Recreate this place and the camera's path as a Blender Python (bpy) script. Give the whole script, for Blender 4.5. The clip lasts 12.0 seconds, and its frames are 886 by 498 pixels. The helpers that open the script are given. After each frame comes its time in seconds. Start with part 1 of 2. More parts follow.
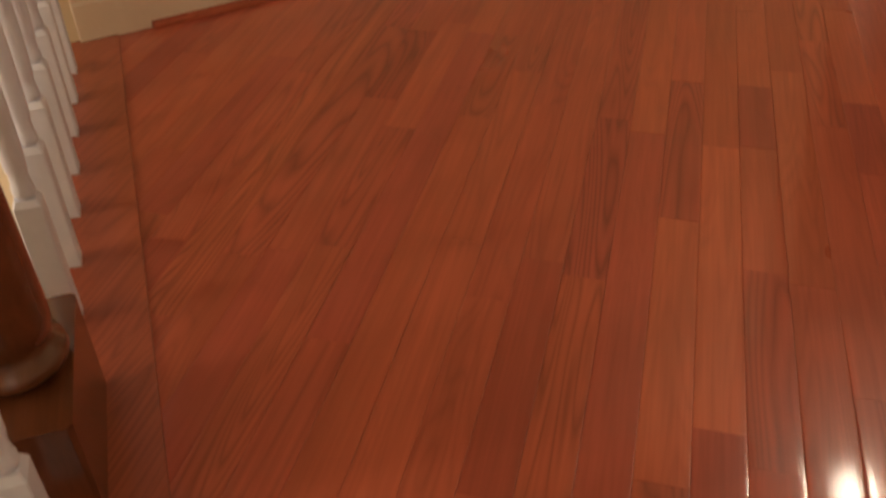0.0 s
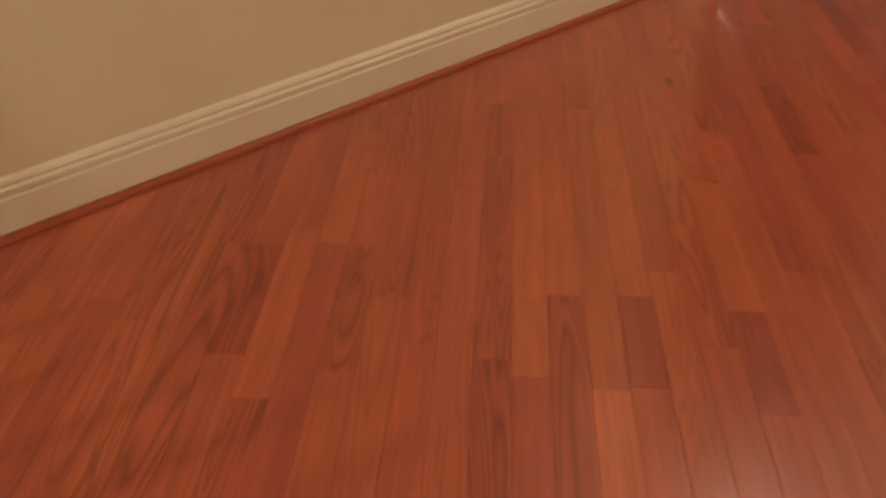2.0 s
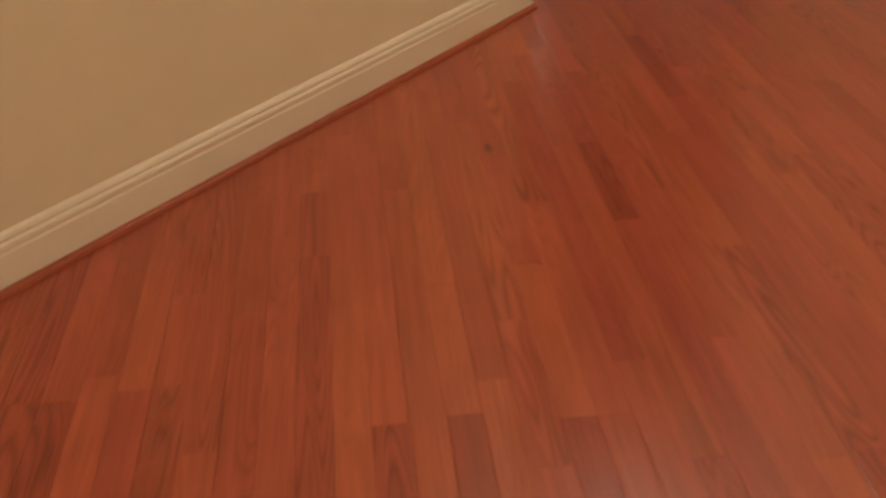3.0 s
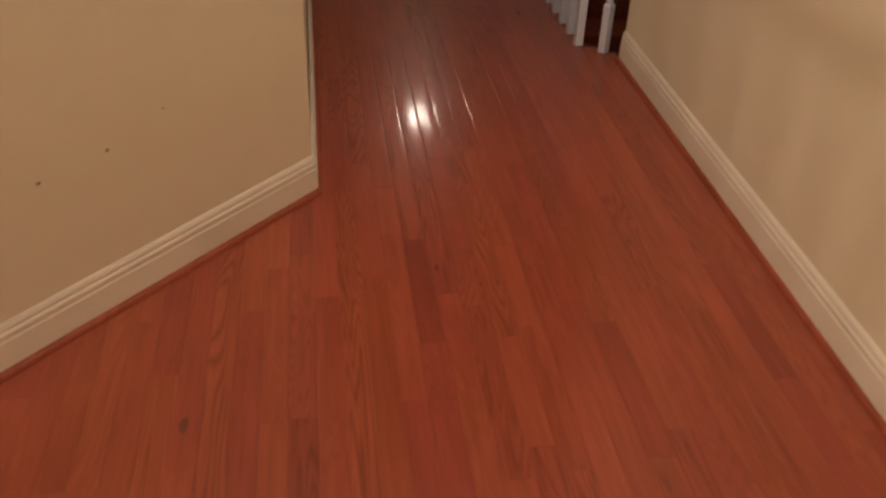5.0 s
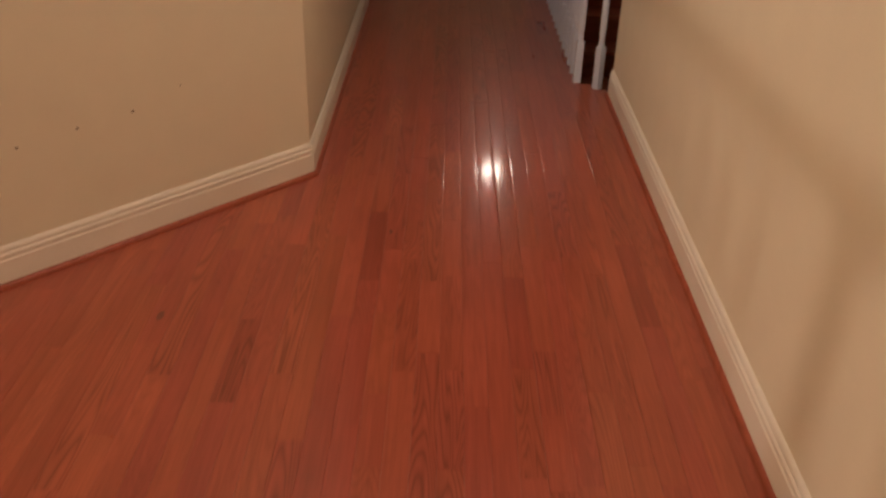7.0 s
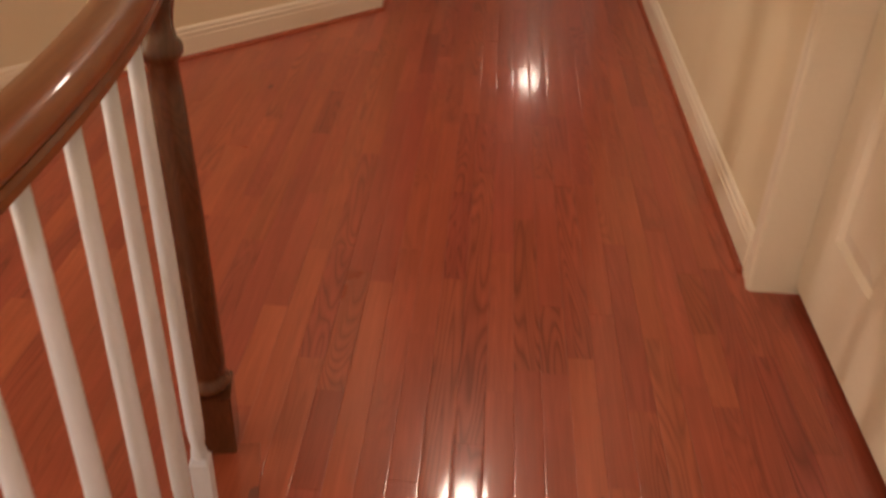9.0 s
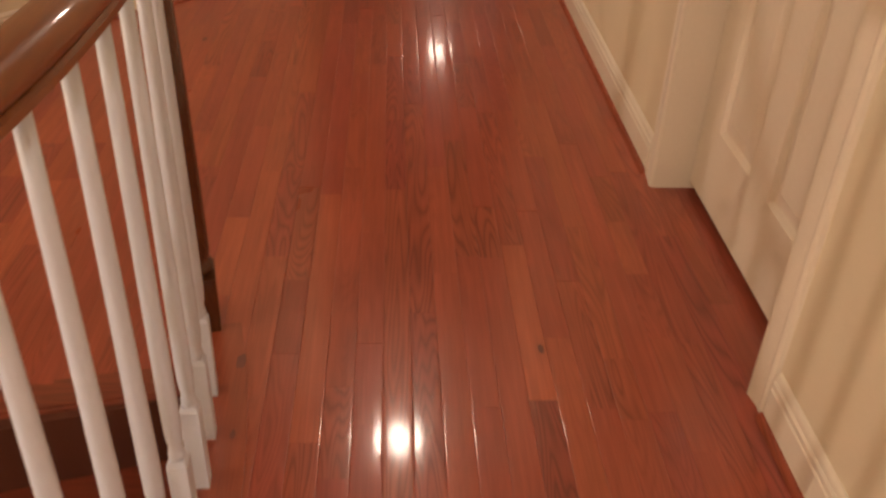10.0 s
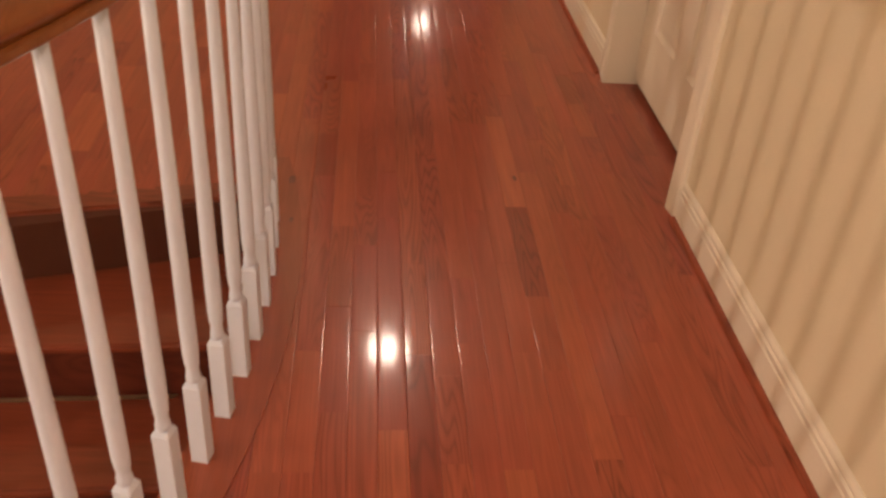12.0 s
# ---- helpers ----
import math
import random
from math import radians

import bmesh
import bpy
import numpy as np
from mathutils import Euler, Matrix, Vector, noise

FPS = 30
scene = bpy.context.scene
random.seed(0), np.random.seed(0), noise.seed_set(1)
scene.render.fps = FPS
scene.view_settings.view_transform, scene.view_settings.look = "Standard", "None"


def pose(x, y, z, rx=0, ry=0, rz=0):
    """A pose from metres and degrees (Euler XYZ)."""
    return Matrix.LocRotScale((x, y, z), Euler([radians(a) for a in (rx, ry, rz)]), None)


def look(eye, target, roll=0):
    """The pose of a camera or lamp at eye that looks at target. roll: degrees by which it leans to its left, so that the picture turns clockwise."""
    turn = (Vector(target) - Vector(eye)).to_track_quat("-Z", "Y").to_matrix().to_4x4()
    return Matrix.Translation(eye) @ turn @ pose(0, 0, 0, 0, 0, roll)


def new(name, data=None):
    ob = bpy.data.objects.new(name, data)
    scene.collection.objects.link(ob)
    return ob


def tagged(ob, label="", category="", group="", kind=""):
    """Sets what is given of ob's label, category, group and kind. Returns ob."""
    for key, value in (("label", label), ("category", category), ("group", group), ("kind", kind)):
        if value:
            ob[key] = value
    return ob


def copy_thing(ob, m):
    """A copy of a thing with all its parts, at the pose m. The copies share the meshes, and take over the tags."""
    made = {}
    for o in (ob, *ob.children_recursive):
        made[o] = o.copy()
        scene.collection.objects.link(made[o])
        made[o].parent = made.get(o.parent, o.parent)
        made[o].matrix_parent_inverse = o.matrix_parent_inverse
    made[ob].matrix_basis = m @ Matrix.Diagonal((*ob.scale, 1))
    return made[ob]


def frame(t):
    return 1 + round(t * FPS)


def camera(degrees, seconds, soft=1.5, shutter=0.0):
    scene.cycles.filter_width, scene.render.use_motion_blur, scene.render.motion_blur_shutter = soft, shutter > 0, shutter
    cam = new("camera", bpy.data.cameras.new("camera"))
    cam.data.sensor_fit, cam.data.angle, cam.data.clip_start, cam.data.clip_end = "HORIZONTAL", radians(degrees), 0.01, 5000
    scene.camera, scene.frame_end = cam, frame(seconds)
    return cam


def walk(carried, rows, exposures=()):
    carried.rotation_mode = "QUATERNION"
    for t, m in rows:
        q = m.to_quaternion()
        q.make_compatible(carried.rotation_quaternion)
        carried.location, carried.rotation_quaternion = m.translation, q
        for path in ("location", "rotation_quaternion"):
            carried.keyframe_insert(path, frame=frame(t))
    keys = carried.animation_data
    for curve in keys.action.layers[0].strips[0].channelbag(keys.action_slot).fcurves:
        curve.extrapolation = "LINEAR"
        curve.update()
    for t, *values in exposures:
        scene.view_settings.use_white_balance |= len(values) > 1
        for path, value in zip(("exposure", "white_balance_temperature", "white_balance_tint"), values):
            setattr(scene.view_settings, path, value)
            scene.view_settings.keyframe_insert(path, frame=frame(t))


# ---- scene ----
# Camera and walk: up the last steps of a curved stair, over the landing, then back along the hall.
cam = camera(52.5, 12.0, soft=2.6, shutter=0.5)
PATH = [
    (0, (-0.352, 0.840, 0.790), (-0.749, 2.371, -0.433), -1.2),
    (0.5, (-0.349, 0.876, 0.811), (-0.790, 2.459, -0.328), -1.8),
    (1, (-0.367, 0.980, 0.817), (-0.763, 2.592, -0.299), -1.9),
    (1.5, (-0.393, 1.117, 0.843), (-0.692, 2.756, -0.264), -1.9),
    (2, (-0.409, 1.202, 0.962), (-0.520, 2.828, -0.196), -0.2),
    (2.5, (-0.372, 1.272, 0.986), (-0.320, 2.908, -0.163), 0.0),
    (3, (-0.303, 1.407, 1.063), (-0.128, 3.030, -0.093), -1.0),
    (3.5, (-0.230, 1.495, 1.221), (0.066, 3.072, 0.027), 0.3),
    (5.5, (0.503, 1.986, 1.388), (0.697, 3.649, 0.294), 3.9),
    (6, (0.606, 1.869, 1.382), (0.694, 3.579, 0.348), 3.8),
    (6.5, (0.706, 1.605, 1.402), (0.761, 3.339, 0.407), 2.3),
    (8.5, (0.823, 0.476, 1.340), (0.659, 2.159, 0.271), 1.5),
    (9, (0.797, 0.303, 1.314), (0.723, 1.974, 0.218), 2.2),
    (9.5, (0.730, 0.099, 1.300), (0.820, 1.755, 0.182), 2.3),
    (10, (0.722, -0.054, 1.290), (0.846, 1.603, 0.178), 2.8),
    (10.5, (0.713, -0.290, 1.298), (0.866, 1.385, 0.215), 3.4),
    (11, (0.650, -0.465, 1.308), (0.861, 1.199, 0.220), 4.2),
    (11.5, (0.600, -0.688, 1.320), (0.836, 0.949, 0.194), 3.7),
    (12, (0.619, -0.846, 1.317), (0.796, 0.801, 0.196), 4.5),
]
walk(cam, [(t, look(eye, target, roll)) for t, eye, target, roll in PATH],
     exposures=[(0.0, -0.38, 6800, 9), (0.9, -0.12, 6450, 3), (2.0, 0.0, 6300, 1), (3.7, -0.10, 6500, 8), (5.5, -0.30, 6250, 13), (6.5, -0.26, 6250, 15),
                (8.5, -0.21, 6500, 17), (9.5, -0.24, 6600, 15), (12.0, -0.26, 6750, 17)])

# ---- light ----
world = bpy.data.worlds.new("night")
scene.world = world
world.use_nodes = True
world.node_tree.nodes["Background"].inputs[0].default_value = (0.02, 0.015, 0.01, 1)
world.node_tree.nodes["Background"].inputs[1].default_value = 0.2
WARM = (1.0, 0.80, 0.62)
HALL_LAMPS = [(0.81, 3.80, 140.0), (1.28, 10.0, 80.0), (0.72, -2.7, 450.0)]
chandelier = bpy.data.lights.new("foyer_chandelier_light", "POINT")
chandelier.energy, chandelier.color, chandelier.shadow_soft_size = 350, WARM, 0.10
new("foyer_chandelier_light", chandelier).location = (-5.0, -0.85, 1.40)

# ---- materials ----
def material(name, colour, rough=0.5, coat=0.0, coat_rough=0.1, bump=0.0, scale=60.0, vary=0.08, stretch=(1, 1, 1)):
    """Paint or plain wood: two scales of noise in the colour, fine relief in the normal."""
    m = bpy.data.materials.new(name)
    m.use_nodes = True
    n, l = m.node_tree.nodes, m.node_tree.links
    p = n["Principled BSDF"]
    co = n.new("ShaderNodeTexCoord")
    mp = n.new("ShaderNodeMapping")
    mp.inputs["Scale"].default_value = stretch
    l.new(co.outputs["Object"], mp.inputs[0])
    fine, broad = n.new("ShaderNodeTexNoise"), n.new("ShaderNodeTexNoise")
    fine.inputs["Scale"].default_value, fine.inputs["Detail"].default_value = scale, 4
    broad.inputs["Scale"].default_value, broad.inputs["Detail"].default_value = scale / 25, 3
    for t in (fine, broad):
        l.new(mp.outputs[0], t.inputs["Vector"])
    add = n.new("ShaderNodeMath")
    add.operation = "ADD"
    l.new(fine.outputs[0], add.inputs[0])
    l.new(broad.outputs[0], add.inputs[1])
    ramp = n.new("ShaderNodeMapRange")
    ramp.inputs[1].default_value, ramp.inputs[2].default_value = 0.6, 1.4
    ramp.inputs[3].default_value, ramp.inputs[4].default_value = 1 - vary, 1 + vary
    l.new(add.outputs[0], ramp.inputs[0])
    mix = n.new("ShaderNodeVectorMath")
    mix.operation = "SCALE"
    mix.inputs[0].default_value = colour
    l.new(ramp.outputs[0], mix.inputs["Scale"])
    l.new(mix.outputs[0], p.inputs["Base Color"])
    p.inputs["Roughness"].default_value = rough
    p.inputs["Coat Weight"].default_value, p.inputs["Coat Roughness"].default_value = coat, coat_rough
    if bump:
        b = n.new("ShaderNodeBump")
        b.inputs["Strength"].default_value, b.inputs["Distance"].default_value = bump, 0.002
        l.new(fine.outputs[0], b.inputs["Height"])
        l.new(b.outputs[0], p.inputs["Normal"])
    return m


def oak(name, tones, rough=0.3, coat=0.5, coat_rough=0.09, grain=1.0, along="y"):
    """Stained strip oak: every board takes its own tone and its own stretch of grain."""
    m = bpy.data.materials.new(name)
    m.use_nodes = True
    n, l = m.node_tree.nodes, m.node_tree.links
    p = n["Principled BSDF"]

    def math2(op, a, b):
        k = n.new("ShaderNodeMath")
        k.operation = op
        for i, v in enumerate((a, b)):
            if isinstance(v, (int, float)):
                k.inputs[i].default_value = v
            else:
                l.new(v, k.inputs[i])
        return k.outputs[0]

    info, geo, co = n.new("ShaderNodeObjectInfo"), n.new("ShaderNodeNewGeometry"), n.new("ShaderNodeTexCoord")
    rnd = math2("FRACT", math2("ADD", info.outputs["Random"], geo.outputs["Random Per Island"]), 0.0)
    rnd2 = math2("FRACT", math2("MULTIPLY", rnd, 17.31), 0.0)
    shift = n.new("ShaderNodeCombineXYZ")
    l.new(math2("MULTIPLY", rnd, 41.0), shift.inputs[0])
    l.new(math2("MULTIPLY", rnd2, 67.0), shift.inputs[1])
    move = n.new("ShaderNodeVectorMath")
    l.new(co.outputs["Object"], move.inputs[0])
    l.new(shift.outputs[0], move.inputs[1])

    def noise_at(scale, size, detail, distort=0.0):
        mp, t = n.new("ShaderNodeMapping"), n.new("ShaderNodeTexNoise")
        mp.inputs["Scale"].default_value = scale if along == "y" else (scale[1], scale[0], scale[2])
        l.new(move.outputs[0], mp.inputs[0])
        l.new(mp.outputs[0], t.inputs["Vector"])
        t.inputs["Scale"].default_value, t.inputs["Detail"].default_value = size, detail
        t.inputs["Distortion"].default_value = distort
        return t.outputs[0]

    # growth rings: a slow field cut into bands gives the arched cathedral figure
    field = noise_at((9.0, 0.72, 3.0), 1.0, 2.0, 0.45)
    rings = math2("PINGPONG", math2("MULTIPLY", field, 58.0), 1.0)
    pores = noise_at((210.0, 5.0, 40.0), 1.0, 3.0)
    broad = noise_at((5.0, 1.6, 2.0), 1.0, 3.0)
    dark_ring = math2("POWER", rings, 2.0)
    ringy = math2("MULTIPLY", dark_ring, math2("ADD", 0.16, math2("MULTIPLY", math2("POWER", rnd2, 2.2), 1.25)))
    value = math2("SUBTRACT", 1.10, math2("MULTIPLY", ringy, 0.35 * grain))
    value = math2("MULTIPLY", value, math2("ADD", 0.79, math2("MULTIPLY", pores, 0.44 * grain)))
    streak = noise_at((60.0, 2.4, 20.0), 1.0, 5.0, 0.3)
    value = math2("MULTIPLY", value, math2("ADD", 0.76, math2("MULTIPLY", streak, 0.48)))
    value = math2("MULTIPLY", value, math2("ADD", 0.74, math2("MULTIPLY", broad, 0.52)))
    ramp = n.new("ShaderNodeValToRGB")
    e = ramp.color_ramp.elements
    while len(e) < len(tones):
        e.new(0.5)
    for i, c in enumerate(tones):
        e[i].position, e[i].color = i / max(1, len(tones) - 1), (*c, 1)
    l.new(rnd, ramp.inputs[0])
    mul = n.new("ShaderNodeVectorMath")
    mul.operation = "SCALE"
    l.new(ramp.outputs[0], mul.inputs[0])
    l.new(value, mul.inputs["Scale"])
    l.new(mul.outputs[0], p.inputs["Base Color"])
    l.new(math2("ADD", rough - 0.06, math2("MULTIPLY", broad, 0.12)), p.inputs["Roughness"])
    p.inputs["Coat Weight"].default_value, p.inputs["Coat Roughness"].default_value = coat, coat_rough
    p.inputs["Specular IOR Level"].default_value = 0.3
    b = n.new("ShaderNodeBump")
    b.inputs["Strength"].default_value, b.inputs["Distance"].default_value = 0.12, 0.0006
    l.new(math2("SUBTRACT", pores, math2("MULTIPLY", dark_ring, 0.5)), b.inputs["Height"])
    l.new(b.outputs[0], p.inputs["Normal"])
    return m


FLOOR_TONES = [(0.322, 0.066, 0.042), (0.360, 0.084, 0.044), (0.330, 0.068, 0.043), (0.378, 0.092, 0.046), (0.345, 0.074, 0.043), (0.338, 0.080, 0.039)]
M_floor = oak("floor_oak", FLOOR_TONES)
M_dark_board = oak("dark_floor_oak", [(0.270, 0.055, 0.033), (0.290, 0.060, 0.035)])
M_light_board = oak("light_floor_oak", [(0.42, 0.104, 0.052), (0.40, 0.098, 0.050)])
M_border = oak("border_oak", [(0.28, 0.068, 0.034), (0.31, 0.076, 0.037)])
M_tread = oak("tread_oak", [(0.205, 0.048, 0.025), (0.23, 0.054, 0.028)], along="x")
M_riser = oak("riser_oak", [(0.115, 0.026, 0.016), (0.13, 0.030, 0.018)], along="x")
M_rail = oak("rail_oak", [(0.225, 0.071, 0.020), (0.225, 0.071, 0.020)], rough=0.36, coat=0.4, coat_rough=0.04)
M_newel = oak("newel_oak", [(0.090, 0.030, 0.013), (0.100, 0.033, 0.014)], rough=0.25, coat=0.8, coat_rough=0.08)
M_shoe = oak("shoe_oak", [(0.28, 0.068, 0.034), (0.31, 0.076, 0.038)], rough=0.5, coat=0.1, coat_rough=0.3)
M_wall = material("wall_paint", (0.745, 0.672, 0.515), 0.75, bump=0.25, scale=220, vary=0.03)
M_trim = material("trim_paint", (0.80, 0.745, 0.64), 0.38, bump=0.08, scale=90, vary=0.03)
M_white = material("baluster_paint", (0.71, 0.79, 0.97), 0.36, bump=0.06, scale=80, vary=0.03)
M_ceil = material("ceiling_paint", (0.78, 0.74, 0.66), 0.85, bump=0.2, scale=150, vary=0.03)
M_under = material("subfloor", (0.10, 0.026, 0.012), 0.8)
M_mark = material("nail_hole", (0.17, 0.12, 0.07), 0.8)
M_metal = material("lamp_ring", (0.7, 0.66, 0.58), 0.35)


def glowing(strength):
    m = bpy.data.materials.new("lamp_glass")
    m.use_nodes = True
    p = m.node_tree.nodes["Principled BSDF"]
    p.inputs["Emission Color"].default_value, p.inputs["Emission Strength"].default_value = (*WARM, 1), strength
    return m


# ---- mesh helpers ----
def mesh_of(bm, mat, name="mesh", smooth=False):
    bmesh.ops.recalc_face_normals(bm, faces=bm.faces)
    me = bpy.data.meshes.new(name)
    bm.to_mesh(me)
    bm.free()
    me.materials.append(mat)
    if smooth:
        me.shade_smooth()
    return me


def thing(name, bm, mat, label="", category="", kind="", group="", smooth=False):
    return tagged(new(name, mesh_of(bm, mat, name, smooth)), label, category, group, kind)


def part(name, bm, mat, parent, label="", smooth=False, at=None):
    ob = new(name, mesh_of(bm, mat, name, smooth))
    ob.parent = parent
    if at is not None:
        ob.location = at
    if label:
        ob["label"] = label
    return ob


def box(bm, x0, x1, y0, y1, z0, z1):
    v = [bm.verts.new((x, y, z)) for z in (z0, z1) for x, y in ((x0, y0), (x1, y0), (x1, y1), (x0, y1))]
    for f in ((0, 1, 2, 3), (4, 5, 6, 7), (0, 1, 5, 4), (1, 2, 6, 5), (2, 3, 7, 6), (3, 0, 4, 7)):
        bm.faces.new([v[i] for i in f])
    return bm


def boxed(*b):
    return box(bmesh.new(), *b)


def prism(bm, outline, z0, z1):
    """An outline in plan, pulled up from z0 to z1."""
    lo = [bm.verts.new((x, y, z0)) for x, y in outline]
    hi = [bm.verts.new((x, y, z1)) for x, y in outline]
    k = len(outline)
    bm.faces.new(lo)
    bm.faces.new(hi)
    for i in range(k):
        bm.faces.new((lo[i], lo[(i + 1) % k], hi[(i + 1) % k], hi[i]))
    return bm


def lathe(bm, profile, seg=20, x=0.0, y=0.0):
    """A turned piece: radius and height, bottom to top."""
    rings = [[bm.verts.new((x + r * math.cos(6.28318 * k / seg), y + r * math.sin(6.28318 * k / seg), z)) for k in range(seg)]
             for r, z in profile]
    for a, b in zip(rings, rings[1:]):
        for k in range(seg):
            bm.faces.new((a[k], a[(k + 1) % seg], b[(k + 1) % seg], b[k]))
    bm.faces.new(rings[0])
    bm.faces.new(rings[-1])
    return bm


def sweep(bm, path, profile, closed=True):
    """A profile (to the right of the way, up) drawn along a path of (x, y, z) with mitred corners."""
    pts = [Vector(p) for p in path]
    rings = []
    for i, p in enumerate(pts):
        a = (p - pts[i - 1]).xy.normalized() if i else None
        b = (pts[i + 1] - p).xy.normalized() if i + 1 < len(pts) else None
        d1, d2 = a or b, b or a
        n1, n2 = Vector((d1.y, -d1.x)), Vector((d2.y, -d2.x))
        n = (n1 + n2).normalized()
        n /= max(0.3, n.dot(n1))
        rings.append([bm.verts.new((p.x + n.x * o, p.y + n.y * o, p.z + h)) for o, h in profile])
    k = len(profile)
    for a, b in zip(rings, rings[1:]):
        for i in range(k if closed else k - 1):
            bm.faces.new((a[i], a[(i + 1) % k], b[(i + 1) % k], b[i]))
    if closed:
        bm.faces.new(rings[0])
        bm.faces.new(rings[-1])
    return bm


# ---- plan ----
R_X = 1.506                                 # face of the long hall wall
L_X = 0.294                                 # face of the hall wall across from it
CORNER = (0.298, 4.222)                     # where the slanting wall meets the hall
SLANT_END = (-1.533, 2.325)                  # its free end beside the foyer
SLANT = 1.036
CEN, R_A = (-2.160, 0.95), 2.550             # centre and radius of the curved guard rail
DOOR = (1.333, 2.205)
H_CEIL, LOW = 2.70, -2.70
RISE = 0.18


def on_curve(angle, r=R_A):
    return (CEN[0] + r * math.cos(angle), CEN[1] + r * math.sin(angle))


def edge_y(x):                              # nosing of the landing
    return 1.275 + 0.190 * x


def guard_b(s):                             # the straight guard beside the landing, from its newel
    return (-0.983 - 0.534 * s, 1.466 + 0.8456 * s)


# ---- walls ----
wall_east = bmesh.new()
box(wall_east, R_X, R_X + 0.13, -3.9, DOOR[0], -0.25, H_CEIL)
box(wall_east, R_X, R_X + 0.13, DOOR[1], 5.115, -0.25, H_CEIL)
box(wall_east, R_X, R_X + 0.13, DOOR[0], DOOR[1], 2.07, H_CEIL)
thing("wall_east", wall_east, M_wall, "long cream-beige painted hall wall with a doorway", "wall", "structure")
slant_n = Vector((-(CORNER[1] - SLANT_END[1]), CORNER[0] - SLANT_END[0])).normalized() * 0.12
thing("wall_slanting", prism(bmesh.new(), [SLANT_END, CORNER, (CORNER[0], CORNER[1] + 0.16), (SLANT_END[0] + slant_n.x, SLANT_END[1] + slant_n.y)], LOW, H_CEIL),
      M_wall, "cream-beige slanting wall between foyer and hall", "wall", "structure")
thing("wall_west", boxed(L_X - 0.12, L_X, CORNER[1] + 0.004, 12.5, -0.25, H_CEIL), M_wall, "cream-beige painted wall of the narrow hall", "wall", "structure")
thing("wall_hall_end", boxed(0.0, 3.72, 12.5, 12.62, LOW, H_CEIL), M_wall, "plain painted wall closing the hall", "wall", "structure")
thing("wall_south", boxed(-6.2, 1.64, -4.02, -3.9, LOW, H_CEIL), M_wall, "plain painted wall behind the stair hall", "wall", "structure")
thing("wall_foyer_north", boxed(-6.2, SLANT_END[0] - 0.002, SLANT_END[1], SLANT_END[1] + 0.12, LOW, H_CEIL), M_wall, "tall cream-beige foyer wall", "wall", "structure")
thing("wall_foyer_west", boxed(-6.32, -6.2, -4.02, 2.41, LOW, H_CEIL), M_wall, "tall cream-beige foyer wall", "wall", "structure")
BACK_HEAD, BACK_SIDE = 8.25, 2.45         # head of the back stair and the wall along it
thing("wall_back_stair", boxed(BACK_SIDE, BACK_SIDE + 0.12, 5.116, 12.5, LOW, H_CEIL), M_wall, "plain wall beside the back stair", "wall", "structure")
thing("wall_back_stair_near", boxed(R_X + 0.131, 3.72, 4.985, 5.115, LOW, H_CEIL), M_wall, "plain wall at the head of the back stair", "wall", "structure")
thing("ceiling", boxed(-6.32, 3.72, -4.02, 12.62, H_CEIL, H_CEIL + 0.1), M_ceil, "plain off-white painted ceiling", "ceiling", "structure")
thing("floor_foyer", boxed(-6.32, 3.72, -4.02, 12.62, LOW - 0.1, LOW), M_tread, "dark stained wooden foyer floor far below", "floor", "structure")
arc = [on_curve(0.14 - 0.043 * k, R_A + 0.045) for k in range(27)]
arc_back = [on_curve(0.14 - 0.043 * k, R_A + 0.10) for k in reversed(range(27))]
thing("wall_under_curve", prism(bmesh.new(), arc + arc_back, LOW, -0.30), M_wall, "curved wall under the hall floor edge beside the stair", "wall", "structure")

# ---- floor: sub-floor slab; the boards follow last ----
slab = [(R_X + 0.12, -3.9), (R_X + 0.12, 4.98), (R_X + 0.05, 5.20), (1.497, 5.235), (1.428, 5.30), (1.414, 5.33), (1.414, 12.5), (0.2, 12.5), (0.2, 4.26), (-1.55, 2.46)]
slab += [(guard_b(1.02)[0] - 0.05, guard_b(1.02)[1] - 0.03), (guard_b(-0.47)[0] - 0.05, guard_b(-0.47)[1] - 0.03)]
slab += [(0.345, edge_y(0.345))]
slab += [on_curve(0.135 - 0.043 * k, R_A - 0.035) for k in range(27)]
slab = [p for p in slab if p[1] >= -1.9 or p[0] > R_X]
slab += [(slab[-1][0] - 0.02, -1.9), (-0.6, -1.9), (-0.6, -3.9)]
floor = thing("floor", prism(bmesh.new(), slab, -0.25, -0.010), M_under, "glossy reddish-brown stained strip oak floor", "floor", "structure")

# ---- trim: baseboards with a moulded top, stained shoe moulding, door casing ----
BASE = [(0, 0), (0.013, 0), (0.013, 0.080), (0.0105, 0.083), (0.0105, 0.087), (0.0125, 0.090), (0.0125, 0.098), (0.008, 0.103), (0.0095, 0.109), (0.007, 0.116), (0.003, 0.121), (0, 0.122)]
SHOE = [(0.0132, 0.0005), (0.027, 0.0005), (0.0262, 0.005), (0.0235, 0.010), (0.019, 0.0135), (0.0132, 0.015)]
slant_path = [(SLANT_END[0] + 0.02, SLANT_END[1] + 0.023, 0), (CORNER[0], CORNER[1], 0), (L_X + 0.008, 12.5, 0)]
east_a = [(R_X, 5.114, 0), (R_X, DOOR[1] + 0.078, 0)]
east_b = [(R_X, DOOR[0] - 0.078, 0), (R_X, -3.9, 0)]
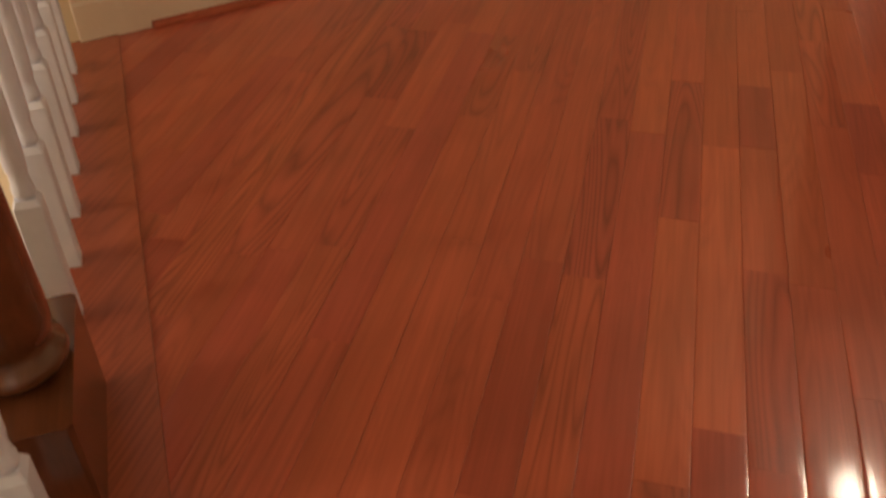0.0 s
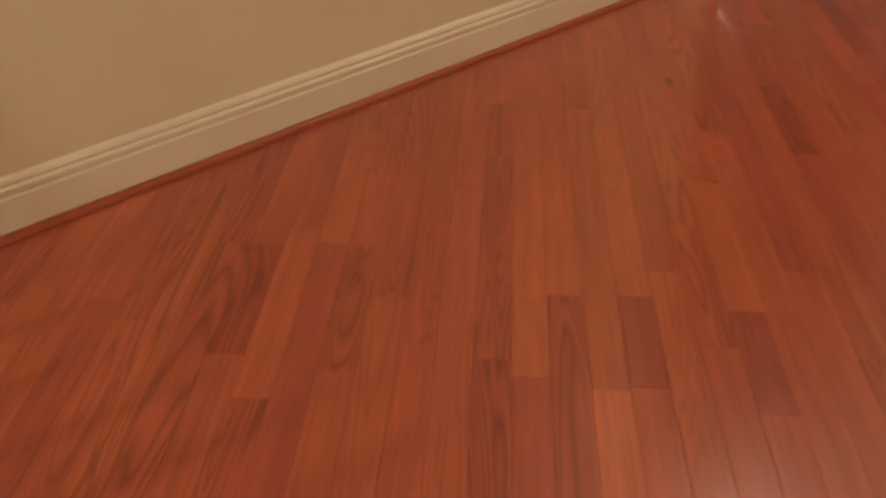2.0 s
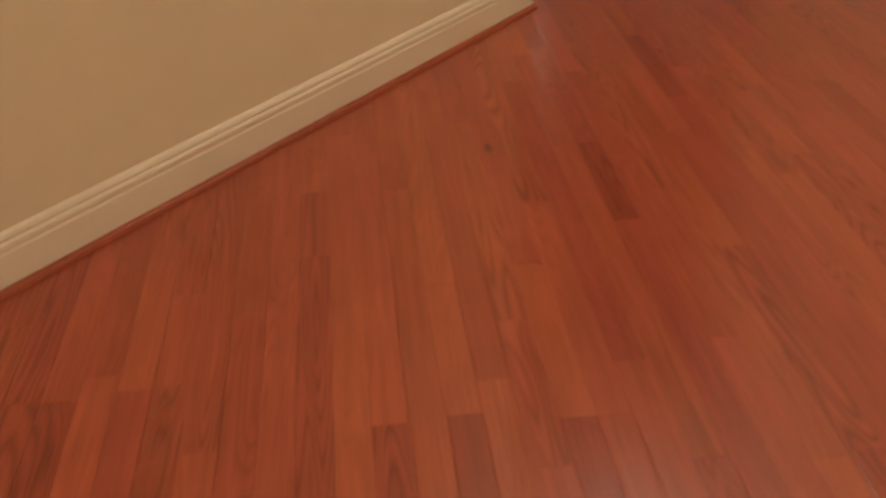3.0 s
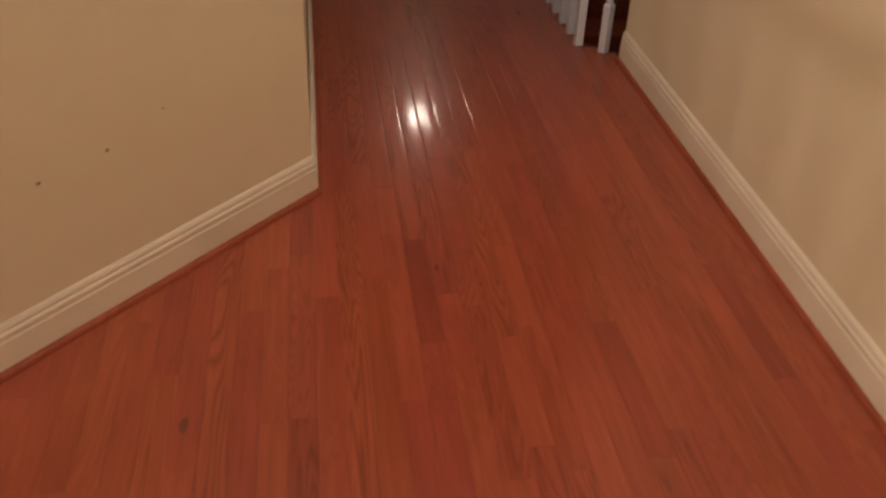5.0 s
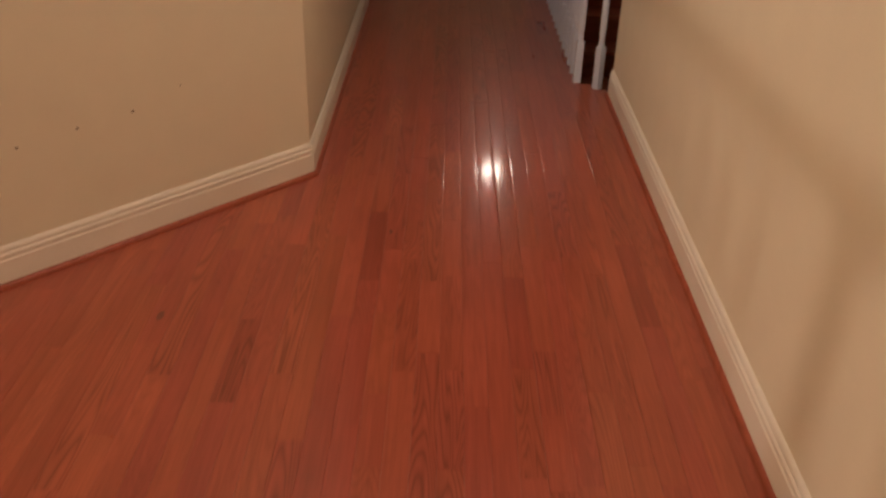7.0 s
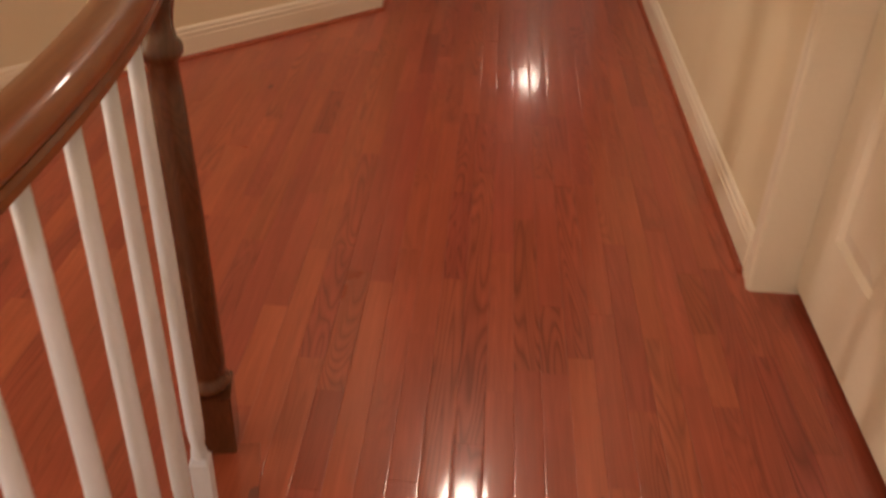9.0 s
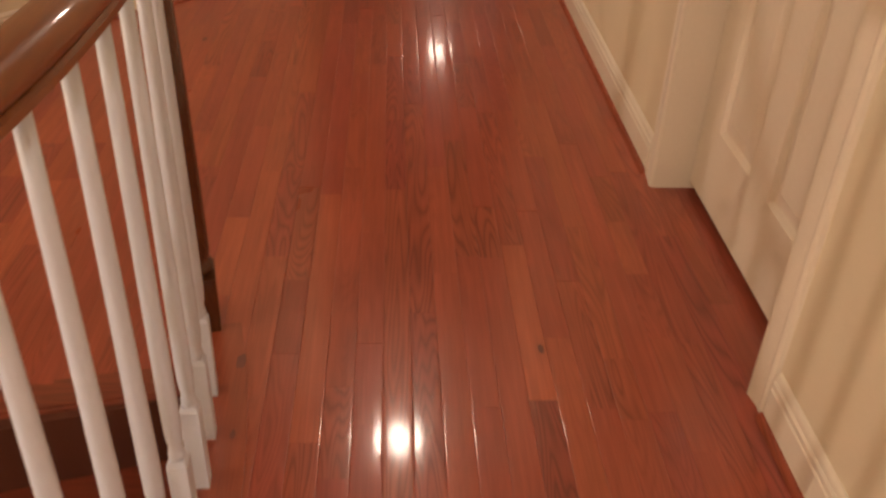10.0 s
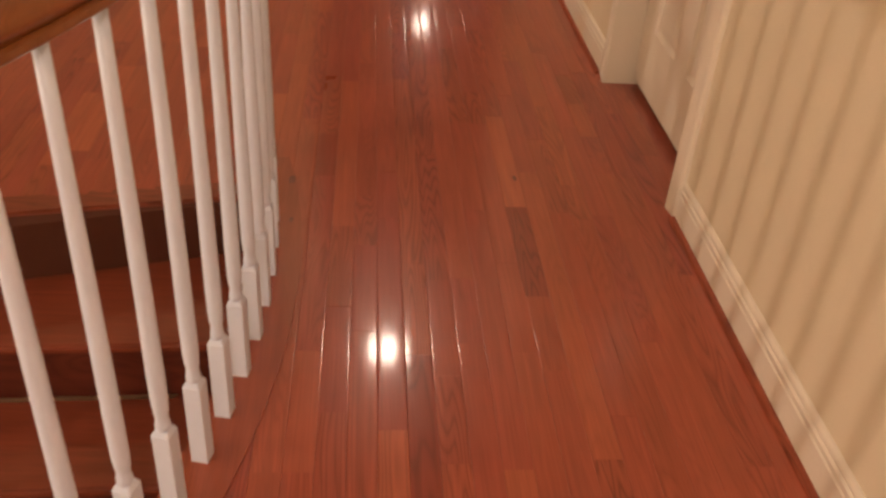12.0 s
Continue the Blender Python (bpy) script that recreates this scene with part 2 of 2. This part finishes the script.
for path in (slant_path, east_a, east_b):
    b = thing("baseboard", sweep(bmesh.new(), path, BASE), M_trim, "cream-white painted baseboard with moulded top edge", "baseboard", "structure")
    short = [(path[0][0], path[0][1], 0)] + path[1:]
    if path is slant_path:
        short[0] = (SLANT_END[0] + 0.125, SLANT_END[1] + 0.125 * SLANT, 0)
    thing("shoe_moulding", sweep(bmesh.new(), short, SHOE), M_shoe, "narrow stained oak shoe moulding along the baseboard", "trim", "structure")

# ---- nail holes in the slanting wall ----
for x, z in ((-0.502, 0.394), (-0.437, 0.389), (-0.382, 0.389), (-0.262, 0.398), (-0.143, 0.405), (-0.030, 0.446)):
    y = CORNER[1] + (x - CORNER[0]) * SLANT
    r = 0.0024 if x > -0.1 else 0.0040
    hole = lathe(bmesh.new(), [(r, 0), (r, 0.0012), (r * 0.4, 0.0018)], 10)
    ob = thing("nail_hole", hole, M_mark, "small dark nail hole in the slanting wall", "nail hole", group="nail holes in the wall")
    ob.matrix_basis = look((x, y, z), (x - 0.719, y + 0.694, z))

# ---- door with jamb and casing ----
door_1 = tagged(new("door_1"), "closed off-white six-panel door in a moulded casing", "door", kind="structure")
y0, y1 = DOOR
CASE = [(0, 0), (0, 0.016), (0.006, 0.019), (0.020, 0.017), (0.050, 0.012), (0.062, 0.014), (0.070, 0.010), (0.074, 0)]


def casing(bm, ya, side):
    """An upright moulded strip beside the opening; side is the way it spreads."""
    lo = [bm.verts.new((R_X - h, ya + side * w, 0)) for w, h in CASE]
    hi = [bm.verts.new((R_X - h, ya + side * w, 2.07 + w)) for w, h in CASE]
    k = len(CASE)
    bm.faces.new(lo)
    bm.faces.new(hi)
    for i in range(k):
        bm.faces.new((lo[i], lo[(i + 1) % k], hi[(i + 1) % k], hi[i]))
    return bm


part("casing", casing(bmesh.new(), y0, -1), M_trim, door_1)
part("casing", casing(bmesh.new(), y1, 1), M_trim, door_1)
head = bmesh.new()
a = [head.verts.new((R_X - h, y0 - w, 2.07 + w)) for w, h in CASE]
b = [head.verts.new((R_X - h, y1 + w, 2.07 + w)) for w, h in CASE]
for i in range(len(CASE)):
    j = (i + 1) % len(CASE)
    head.faces.new((a[i], a[j], b[j], b[i]))
part("casing", head, M_trim, door_1)
for ya, yb in ((y0 - 0.012, y0 + 0.005), (y1 - 0.005, y1 + 0.012)):
    part("jamb", boxed(R_X - 0.012, R_X + 0.128, ya, yb, 0, 2.07), M_trim, door_1)
part("jamb", boxed(R_X - 0.012, R_X + 0.128, y0, y1, 2.058, 2.07), M_trim, door_1)
leaf_x = 1.603
leaf = bmesh.new()
ya, yb, ztop = y0 + 0.008, y1 - 0.008, 2.05
cols = [ya, 1.490, 1.705, 1.830, 2.062, yb]
rows_z = [0.027, 0.246, 0.86, 1.02, 1.60, 1.72, 1.93, ztop]
panels = [(1, 1), (1, 3), (1, 5), (3, 1), (3, 3), (3, 5)]
for i in range(5):
    for j in range(7):
        if (i, j) in panels:
            continue
        box(leaf, leaf_x, leaf_x + 0.035, cols[i], cols[i + 1], rows_z[j], rows_z[j + 1])
leaf_ob = part("door_leaf", leaf, M_trim, door_1)
for i, j in panels:
    p = bmesh.new()
    rings = []
    for inset, depth in ((0, 0.0), (0.004, 0.004), (0.014, 0.010), (0.020, 0.010), (0.048, 0.003), (0.052, 0.002)):
        rings.append([p.verts.new((leaf_x + depth, y, z)) for y, z in (
            (cols[i] + inset, rows_z[j] + inset), (cols[i + 1] - inset, rows_z[j] + inset),
            (cols[i + 1] - inset, rows_z[j + 1] - inset), (cols[i] + inset, rows_z[j + 1] - inset))])
    for q, r in zip(rings, rings[1:]):
        for k in range(4):
            p.faces.new((q[k], q[(k + 1) % 4], r[(k + 1) % 4], r[k]))
    p.faces.new(rings[-1])
    part("door_panel", p, M_trim, leaf_ob)
knob = lathe(bmesh.new(), [(0.030, 0), (0.030, 0.006), (0.011, 0.010), (0.011, 0.032), (0.024, 0.040), (0.027, 0.052), (0.018, 0.062), (0.004, 0.064)], 18)
kn = part("door_knob", knob, M_metal, leaf_ob, smooth=True)
kn.matrix_basis = pose(leaf_x, ya + 0.065, 0.96, 0, -90, 0)
thing("wall_behind_door", boxed(R_X + 0.131, R_X + 0.16, y0 - 0.1, y1 + 0.1, -0.25, 2.2), M_wall, "plain wall closing the room behind the door", "wall", "structure")


# ---- balusters, newels, rails ----
def baluster_parts(top):
    """Square foot, two turned beads, then a round tapering shaft."""
    foot = bmesh.new()
    h = 0.0165
    c = 0.0015
    rings = []
    for z, k in ((0.0, h), (0.190, h), (0.199, h - 0.0045)):
        rings.append([foot.verts.new(v) for v in ((-k, -k + c, z), (-k + c, -k, z), (k - c, -k, z), (k, -k + c, z), (k, k - c, z), (k - c, k, z), (-k + c, k, z), (-k, k - c, z))])
    for a, b in zip(rings, rings[1:]):
        for i in range(8):
            foot.faces.new((a[i], a[(i + 1) % 8], b[(i + 1) % 8], b[i]))
    foot.faces.new(rings[0])
    foot.faces.new(rings[-1])
    shaft = lathe(bmesh.new(), [(0.0110, 0.198), (0.0136, 0.204), (0.0136, 0.212), (0.0119, 0.217), (0.0114, 0.232), (0.0132, 0.237), (0.0134, 0.244),
                                (0.0145, 0.262), (0.0148, 0.32), (0.0139, 0.45), (0.0125, 0.62), (0.0110, 0.80), (0.0101, top)], 14)
    return foot, shaft


def baluster(x, y, z, turn, group, top=0.933):
    ob = tagged(new("baluster"), "white painted turned wooden baluster with a square foot", "baluster", group)
    foot, shaft = baluster_parts(top)
    part("foot", foot, M_white, ob)
    part("shaft", shaft, M_white, ob, smooth=True)
    ob.matrix_basis = pose(x, y, z, 0, 0, math.degrees(turn))
    return ob


RAIL_FOOT = [(-0.020, 0.0), (-0.024, 0.004), (-0.024, 0.013), (-0.019, 0.0175), (0.019, 0.0175), (0.024, 0.013), (0.024, 0.004), (0.020, 0.0)]
RAIL_GRIP = [(-0.019, 0.018), (-0.021, 0.024), (-0.030, 0.030), (-0.033, 0.039), (-0.031, 0.049), (-0.022, 0.057), (-0.008, 0.0605),
             (0.008, 0.0605), (0.022, 0.057), (0.031, 0.049), (0.033, 0.039), (0.030, 0.030), (0.021, 0.024), (0.019, 0.018)]
RAIL_Z = 0.925


def rail(name, path, label, mat=None):
    ob = tagged(new(name), label, "handrail")
    part("foot_moulding", sweep(bmesh.new(), path, RAIL_FOOT), mat or M_rail, ob)
    part("grip", sweep(bmesh.new(), path, RAIL_GRIP), mat or M_rail, ob, smooth=True)
    return ob


def newel(x, y, label, turn=0.0, stout=1.0, long=1.0):
    ob = tagged(new("newel_post"), label, "newel post")
    base = bmesh.new()
    h, v = 0.042, 0.042 * long
    prism(base, [(-h, -v + 0.004), (-h + 0.004, -v), (h - 0.004, -v), (h, -v + 0.004), (h, v - 0.004), (h - 0.004, v), (-h + 0.004, v), (-h, v - 0.004)], 0.0, 0.135)
    part("base_block", base, M_newel, ob)
    part("shaft", lathe(bmesh.new(), [(0.034, 0.135), (0.040, 0.142), (0.042, 0.150), (0.040, 0.158), (0.033, 0.164), (0.031, 0.172), (0.036, 0.182), (0.0365, 0.20),
                                      (0.0345, 0.35), (0.031, 0.55), (0.0265, 0.70), (0.0245, 0.745), (0.028, 0.752), (0.034, 0.760), (0.035, 0.768), (0.033, 0.776),
                                      (0.027, 0.782), (0.0245, 0.80), (0.027, 0.82), (0.033, 0.845), (0.035, 0.862), (0.033, 0.872)], 28), M_newel, ob, smooth=True)
    part("cap", lathe(bmesh.new(), [(0.028, 0.870), (0.036, 0.874), (0.036, 0.882), (0.033, 0.888), (0.036, 0.894), (0.044, 0.900), (0.047, 0.908), (0.046, 0.918), (0.038, 0.927), (0.020, 0.931), (0.004, 0.932)], 30),
         M_rail, ob, "round polished oak cap", smooth=True)
    ob.matrix_basis = pose(x, y, 0.0, 0, 0, turn) @ Matrix.Diagonal((stout, stout, 1.063, 1))
    return ob


NEWEL_A = (0.306, 1.562)
first = 0.1510
step_a = 0.1215 / R_A
n_a = 24
proto = None
for k in range(n_a):
    ang = first - step_a * k
    x, y = on_curve(ang)
    if proto is None:
        proto = baluster(x, y, 0.0, ang, "balusters of the curved guard rail")
    else:
        copy_thing(proto, pose(x, y, 0.0, 0, 0, math.degrees(ang)))
rail("handrail", [(*NEWEL_A, RAIL_Z)] + [(*on_curve(0.205 - 0.02 * k), RAIL_Z) for k in range(66) if on_curve(0.205 - 0.02 * k)[1] > -1.9], "polished reddish-brown oak handrail curving over white balusters")
newel(*NEWEL_A, "turned dark-stained oak newel post at the stair head", 11)
NEWEL_B = (-0.938, 1.366)
newel(*NEWEL_B, "stout turned dark-stained oak newel post beside the landing", 31, 1.30, 1.9)
for x, y in [(-0.780, 1.100), (-0.828, 1.215)] + [guard_b(0.1268 * k) for k in range(1, 8)]:
    copy_thing(proto, pose(x, y, 0.0, 0, 0, 31.6))["group"] = "balusters of the landing guard rail"
rail("handrail", [(-0.757, 1.067, RAIL_Z), (*NEWEL_B, RAIL_Z), (*guard_b(1.0), RAIL_Z)], "polished reddish-brown oak handrail beside the landing")

# back stair guard at the far end of the hall
back = [(1.458, 5.205), (1.375, 5.285)] + [(1.375, 5.285 + 0.125 * k) for k in range(1, 24)]
for k, (x, y) in enumerate(back):
    copy_thing(proto, pose(x, y, 0.0, 0, 0, 40 if k == 0 else 0))["group"] = "balusters of the back stair guard rail"
rail("handrail", [(1.53, 5.14, RAIL_Z), (1.458, 5.205, RAIL_Z), (1.375, 5.285, RAIL_Z), (1.375, 8.2, RAIL_Z)], "dark oak handrail of the back stair guard")

# ---- the curved stair ----
def line_k(k):
    """The nosing of step k: a point on it and its way across the stair."""
    if k == 0:
        a, b = 1.275, 0.190
    elif k == 1:
        a, b = 0.900, 0.04
    elif k == 2:
        a, b = 0.600, 0.03
    else:
        ang = -0.150 - 0.135 * (k - 2)
        px, py = on_curve(ang, 1.96)
        lean = 0.03 + (math.tan(ang) - 0.03) * min(1.0, (k - 2) / 5)
        return (px, py), lean
    return (0.0, a), b


def meet(k, r):
    """Where the nosing line of step k meets the circle of radius r."""
    (px, py), b = line_k(k)
    qx, qy = px - CEN[0], py - CEN[1]
    ca, cb, cc = 1 + b * b, 2 * (qx + b * qy), qx * qx + qy * qy - r * r
    t = (-cb + math.sqrt(cb * cb - 4 * ca * cc)) / (2 * ca)
    return (px + t, py + b * t)


R_IN, R_OUT = 1.47, R_A + 0.044
stair = tagged(new("stair"), "curved stair with glossy brown oak treads and dark risers", "stairs", kind="structure")
for k in range(1, 15):
    z = -RISE * k
    o0, i0, o1, i1 = meet(k, R_OUT), meet(k, R_IN), meet(k - 1, R_OUT), meet(k - 1, R_IN)
    mo = [on_curve(math.atan2(o0[1] + (o1[1] - o0[1]) * f - CEN[1], o0[0] + (o1[0] - o0[0]) * f - CEN[0]), R_OUT) for f in (0.33, 0.67)]
    mi = [on_curve(math.atan2(i0[1] + (i1[1] - i0[1]) * f - CEN[1], i0[0] + (i1[0] - i0[0]) * f - CEN[0]), R_IN) for f in (0.67, 0.33)]
    outline = [o0] + mo + [o1, i1] + mi + [i0]
    tread = prism(bmesh.new(), outline, z - 0.028, z)
    bmesh.ops.bevel(tread, geom=[e for e in tread.edges if all(abs(v.co.z - z) < 1e-5 or abs(v.co.z - z + 0.028) < 1e-5 for v in e.verts)
                                 and {tuple(round(c, 4) for c in v.co.xy) for v in e.verts} == {tuple(round(c, 4) for c in o0), tuple(round(c, 4) for c in i0)}],
                    offset=0.009, segments=3, affect="EDGES")
    part("tread", tread, M_tread, stair)
    s = 0.028                                # the riser stands back under the nosing above
    up = RISE * (k - 1)
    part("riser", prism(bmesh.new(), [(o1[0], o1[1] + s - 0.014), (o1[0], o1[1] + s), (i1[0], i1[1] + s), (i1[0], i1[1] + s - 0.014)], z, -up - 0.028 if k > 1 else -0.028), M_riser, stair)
nose = bmesh.new()
ne, nw = (0.355, edge_y(0.355)), (-0.70, edge_y(-0.70))
prism(nose, [ne, nw, (nw[0], nw[1] + 0.09), (ne[0], ne[1] + 0.09)], -0.028, 0.0)
bmesh.ops.bevel(nose, geom=[e for e in nose.edges if all(v.co.y < edge_y(v.co.x) + 0.01 for v in e.verts) and abs(e.verts[0].co.z - e.verts[1].co.z) < 1e-5], offset=0.009, segments=3, affect="EDGES")
thing("landing_nosing", nose, M_tread, "rounded oak nosing along the landing edge", "trim", "structure")
# inner rail of the stair
inner = []
for k in range(0, 12):
    for f in ((0.25, 0.75) if k else (0.6,)):
        a, b = meet(k, R_IN + 0.05), meet(k + 1, R_IN + 0.05)
        inner.append((a[0] + (b[0] - a[0]) * f, a[1] + (b[1] - a[1]) * f, -RISE * (k + 1)))
for x, y, z in inner:
    copy_thing(proto, pose(x, y, z, 0, 0, 20))["group"] = "balusters of the stair's inner rail"
rail("handrail", [(-0.757, 1.067, RAIL_Z - 0.002)] + [(x, y, z + RAIL_Z) for x, y, z in inner], "polished oak handrail going down along the stair")

# curved border board along the guard, straight border beside the landing
border = bmesh.new()
angs = [0.235 - 0.02 * k for k in range(59)]
angs = [g for g in angs if on_curve(g)[1] > -1.88]
prism(border, [on_curve(g, R_A - 0.04) for g in angs] + [on_curve(g, R_A + 0.075) for g in reversed(angs)], -0.028, 0.0035)
thing("floor_border", border, M_border, "dark oak border board under the curved guard", "trim", "structure")
b0, b1 = guard_b(-0.47), guard_b(1.06)
nx, ny = 0.852, 0.524
thing("floor_border", prism(bmesh.new(), [(b0[0] - nx * 0.035, b0[1] - ny * 0.035), (b0[0] + nx * 0.10, b0[1] + ny * 0.10), (b1[0] + nx * 0.10, b1[1] + ny * 0.10), (b1[0] - nx * 0.035, b1[1] - ny * 0.035)], -0.028, 0.0035),
      M_border, "dark oak border board under the landing guard", "trim", "structure")

# ---- back stair, rising from below towards the far end of the hall ----
back_stair = tagged(new("back_stair"), "dark wooden back stair coming up beside the hall", "stairs", kind="structure")
for k in range(1, 12):
    z, ya = -RISE * k, BACK_HEAD - 0.26 * k
    tread = boxed(1.416, BACK_SIDE, ya - 0.025, ya + 0.26, z - 0.03, z)
    bmesh.ops.bevel(tread, geom=[e for e in tread.edges if all(v.co.y < ya for v in e.verts) and abs(e.verts[0].co.z - e.verts[1].co.z) < 1e-5], offset=0.009, segments=3, affect="EDGES")
    part("tread", tread, M_border, back_stair)
    part("riser", boxed(1.416, BACK_SIDE, ya + 0.245, ya + 0.26, z, z + RISE - 0.03), M_tread, back_stair)
thing("floor_back_landing", boxed(1.416, BACK_SIDE, BACK_HEAD - 0.025, 12.5, -0.25, -0.002), M_border, "stained oak floor at the head of the back stair", "floor", "structure")

# ---- ceiling lamps of the hall ----
for x, y, glow in HALL_LAMPS:
    lamp = tagged(new("ceiling_light"), "round glowing ceiling light of the hall", "lamp", "ceiling lights")
    part("ring", lathe(bmesh.new(), [(0.150, H_CEIL - 0.001), (0.150, H_CEIL - 0.02), (0.128, H_CEIL - 0.03), (0.106, H_CEIL - 0.026)], 28), M_metal, lamp)
    part("diffuser", lathe(bmesh.new(), [(0.105, H_CEIL - 0.027), (0.098, H_CEIL - 0.042), (0.065, H_CEIL - 0.058), (0.01, H_CEIL - 0.064)], 28), glowing(glow), lamp, smooth=True)
    for c in lamp.children:
        c.location = (x, y, 0)

# ---- floor boards, the pieces last ----
WIDTH = 0.0605
GAP = 0.0002
rng = random.Random(7)


def board_mesh(length, mat, store={}):
    key = (round(length, 3), mat.name)
    if key not in store:
        bm = bmesh.new()
        board_into(bm, 0, 0, length)
        store[key] = mesh_of(bm, mat, "floor_board")
    return store[key]


def board_into(bm, x, y, length, dz=0.0):
    """One strip with eased long edges; its origin is its near left corner."""
    x0, x1 = x + GAP / 2, x + WIDTH - GAP / 2
    ya, yb = y + GAP / 2, y + length - GAP / 2
    half = [(0.0, -0.009), (0.0, -0.0008), (0.0003, -0.00042), (0.0008, -0.00032), (0.0017, -0.00024), (0.0035, -0.00017), (0.009, -0.00008), (0.019, -0.00002)]
    prof = [(x0 + o, h) for o, h in half] + [(x1 - o, h) for o, h in reversed(half)]
    a = [bm.verts.new((px, ya, pz + dz)) for px, pz in prof]
    b = [bm.verts.new((px, yb, pz + dz)) for px, pz in prof]
    for i in range(len(prof) - 1):
        bm.faces.new((a[i], a[i + 1], b[i + 1], b[i]))
    bm.faces.new(a)
    bm.faces.new(b)


def clip(poly, a, b, c):
    """The part of a convex outline where a*x + b*y >= c."""
    out = []
    for i, p in enumerate(poly):
        q = poly[(i + 1) % len(poly)]
        dp, dq = a * p[0] + b * p[1] - c, a * q[0] + b * q[1] - c
        if dp >= 0:
            out.append(p)
        if (dp >= 0) != (dq >= 0):
            t = dp / (dp - dq)
            out.append((p[0] + (q[0] - p[0]) * t, p[1] + (q[1] - p[1]) * t))
    return out


# boards that stand out by their stain or their ends: column, start, end, stain
X0 = 0.7155 - 40 * WIDTH
MARKED = [(-1.285, 2.080, 2.540, "dark"), (0.256, 2.953, 3.301, "dark"), (-0.009, 2.403, 2.829, "light"), (-0.009, 2.165, 2.403, "dark"), (-0.229, 1.569, 2.200, "light"), (-0.177, 2.210, 2.433, "dark"),
          (-0.303, 1.481, 1.976, "light"), (-0.483, 1.420, 1.835, "dark"), (-0.849, 2.244, 2.547, "dark"), (1.051, 0.890, 1.307, "dark"), (1.051, 1.307, 1.890, "light"),
          (1.321, 3.314, 3.765, "dark"), (0.972, 3.117, 3.550, "dark"), (0.350, 1.665, 2.013, "light"), (0.519, 1.455, 1.729, "dark"), (1.228, 1.438, 1.979, "light"),
          (0.700, -0.150, 0.440, "light"), (0.759, -0.050, 0.670, "dark"), (0.934, -0.250, 0.335, "light"), (0.589, 3.515, 3.945, "dark")]
marked = {}
for x, ya, yb, tone in MARKED:
    marked.setdefault(int((x - X0) // WIDTH), []).append((ya, yb, tone))
TONE = {"dark": M_dark_board, "light": M_light_board, "": M_floor}
rest, singles = bmesh.new(), 0
y_curve = lambda x: CEN[1] - math.sqrt(max(0.0, (R_A + 0.06) ** 2 - (x - CEN[0]) ** 2))
for col in range(0, 64):
    x = X0 + col * WIDTH
    xm = x + WIDTH / 2
    if x > R_X + 0.10 or x < -1.52:
        continue
    top = 12.5 if xm > L_X else CORNER[1] + (xm + WIDTH / 2 - CORNER[0]) * SLANT + 0.04
    spans = []
    if xm > 0.385:
        spans.append((DOOR[0] - 0.005, DOOR[1] + 0.005) if x > R_X - 0.008 else (-3.9, (5.19 if x + WIDTH > 1.47 else 5.26) if x + WIDTH > 1.42 else top))
    else:
        low = max(edge_y(x + WIDTH) + 0.075, 1.466 - 1.5835 * (x + 0.983) + 0.02)
        spans.append((low, top))
        if y_curve(x + WIDTH) > -1.85:
            spans.append((-3.9, y_curve(x + WIDTH)))
    for lo, hi in spans:
        stops = sorted(m for m in marked.get(col, []) if m[0] > lo and m[1] < hi)
        pieces, y = [], lo
        for ya, yb, tone in stops + [(hi, hi, None)]:
            start = True
            while y < ya - 1e-6:
                n_len = rng.choice((0.25, 0.35, 0.45, 0.55, 0.65, 0.8, 0.95, 1.15)) * (rng.uniform(0.3, 1) if y == lo else 1)
                n_len = round(n_len, 2)
                if ya - y - n_len < 0.18:
                    n_len = ya - y
                pieces.append((y, n_len, ""))
                y += n_len
            if tone is not None:
                pieces.append((ya, yb - ya, tone))
                y = yb
        for ya, length, tone in pieces:
            near = -0.4 < ya and ya + length < 4.7
            if near and singles < 330:
                ob = new("floor_board", board_mesh(length, TONE[tone]))
                ob.location = (x, ya, rng.uniform(-0.00025, 0.00025))
                ob.rotation_euler = (0, rng.uniform(-0.0062, 0.0062), 0)
                ob.parent = floor
                singles += 1
            else:
                board_into(rest, x, ya, length, rng.uniform(-0.0002, 0.0002))
tagged(part("floor_boards_beyond", rest, M_floor, floor), kind="stuff")

# ---- knots in the boards ----
M_knot = material("knot", (0.17, 0.038, 0.022), 0.4, coat=0.5, vary=0.3, scale=300)
for x, y, r in ((0.412, 1.425, 0.015), (0.016, 3.304, 0.014), (1.065, 1.470, 0.010), (0.425, 1.21, 0.008), (0.61, 3.81, 0.009)):
    k = bmesh.new()
    rim = [k.verts.new((r * (0.62 + 0.14 * rng.random()) * math.cos(a * 0.4488), 1.7 * r * (0.8 + 0.4 * rng.random()) * math.sin(a * 0.4488), 0)) for a in range(14)]
    k.faces.new(rim)
    knot = part("knot", k, M_knot, floor, at=(x, y, 0.0046 if x < 0.43 and y < 1.3 or x == 0.412 else 0.0010))
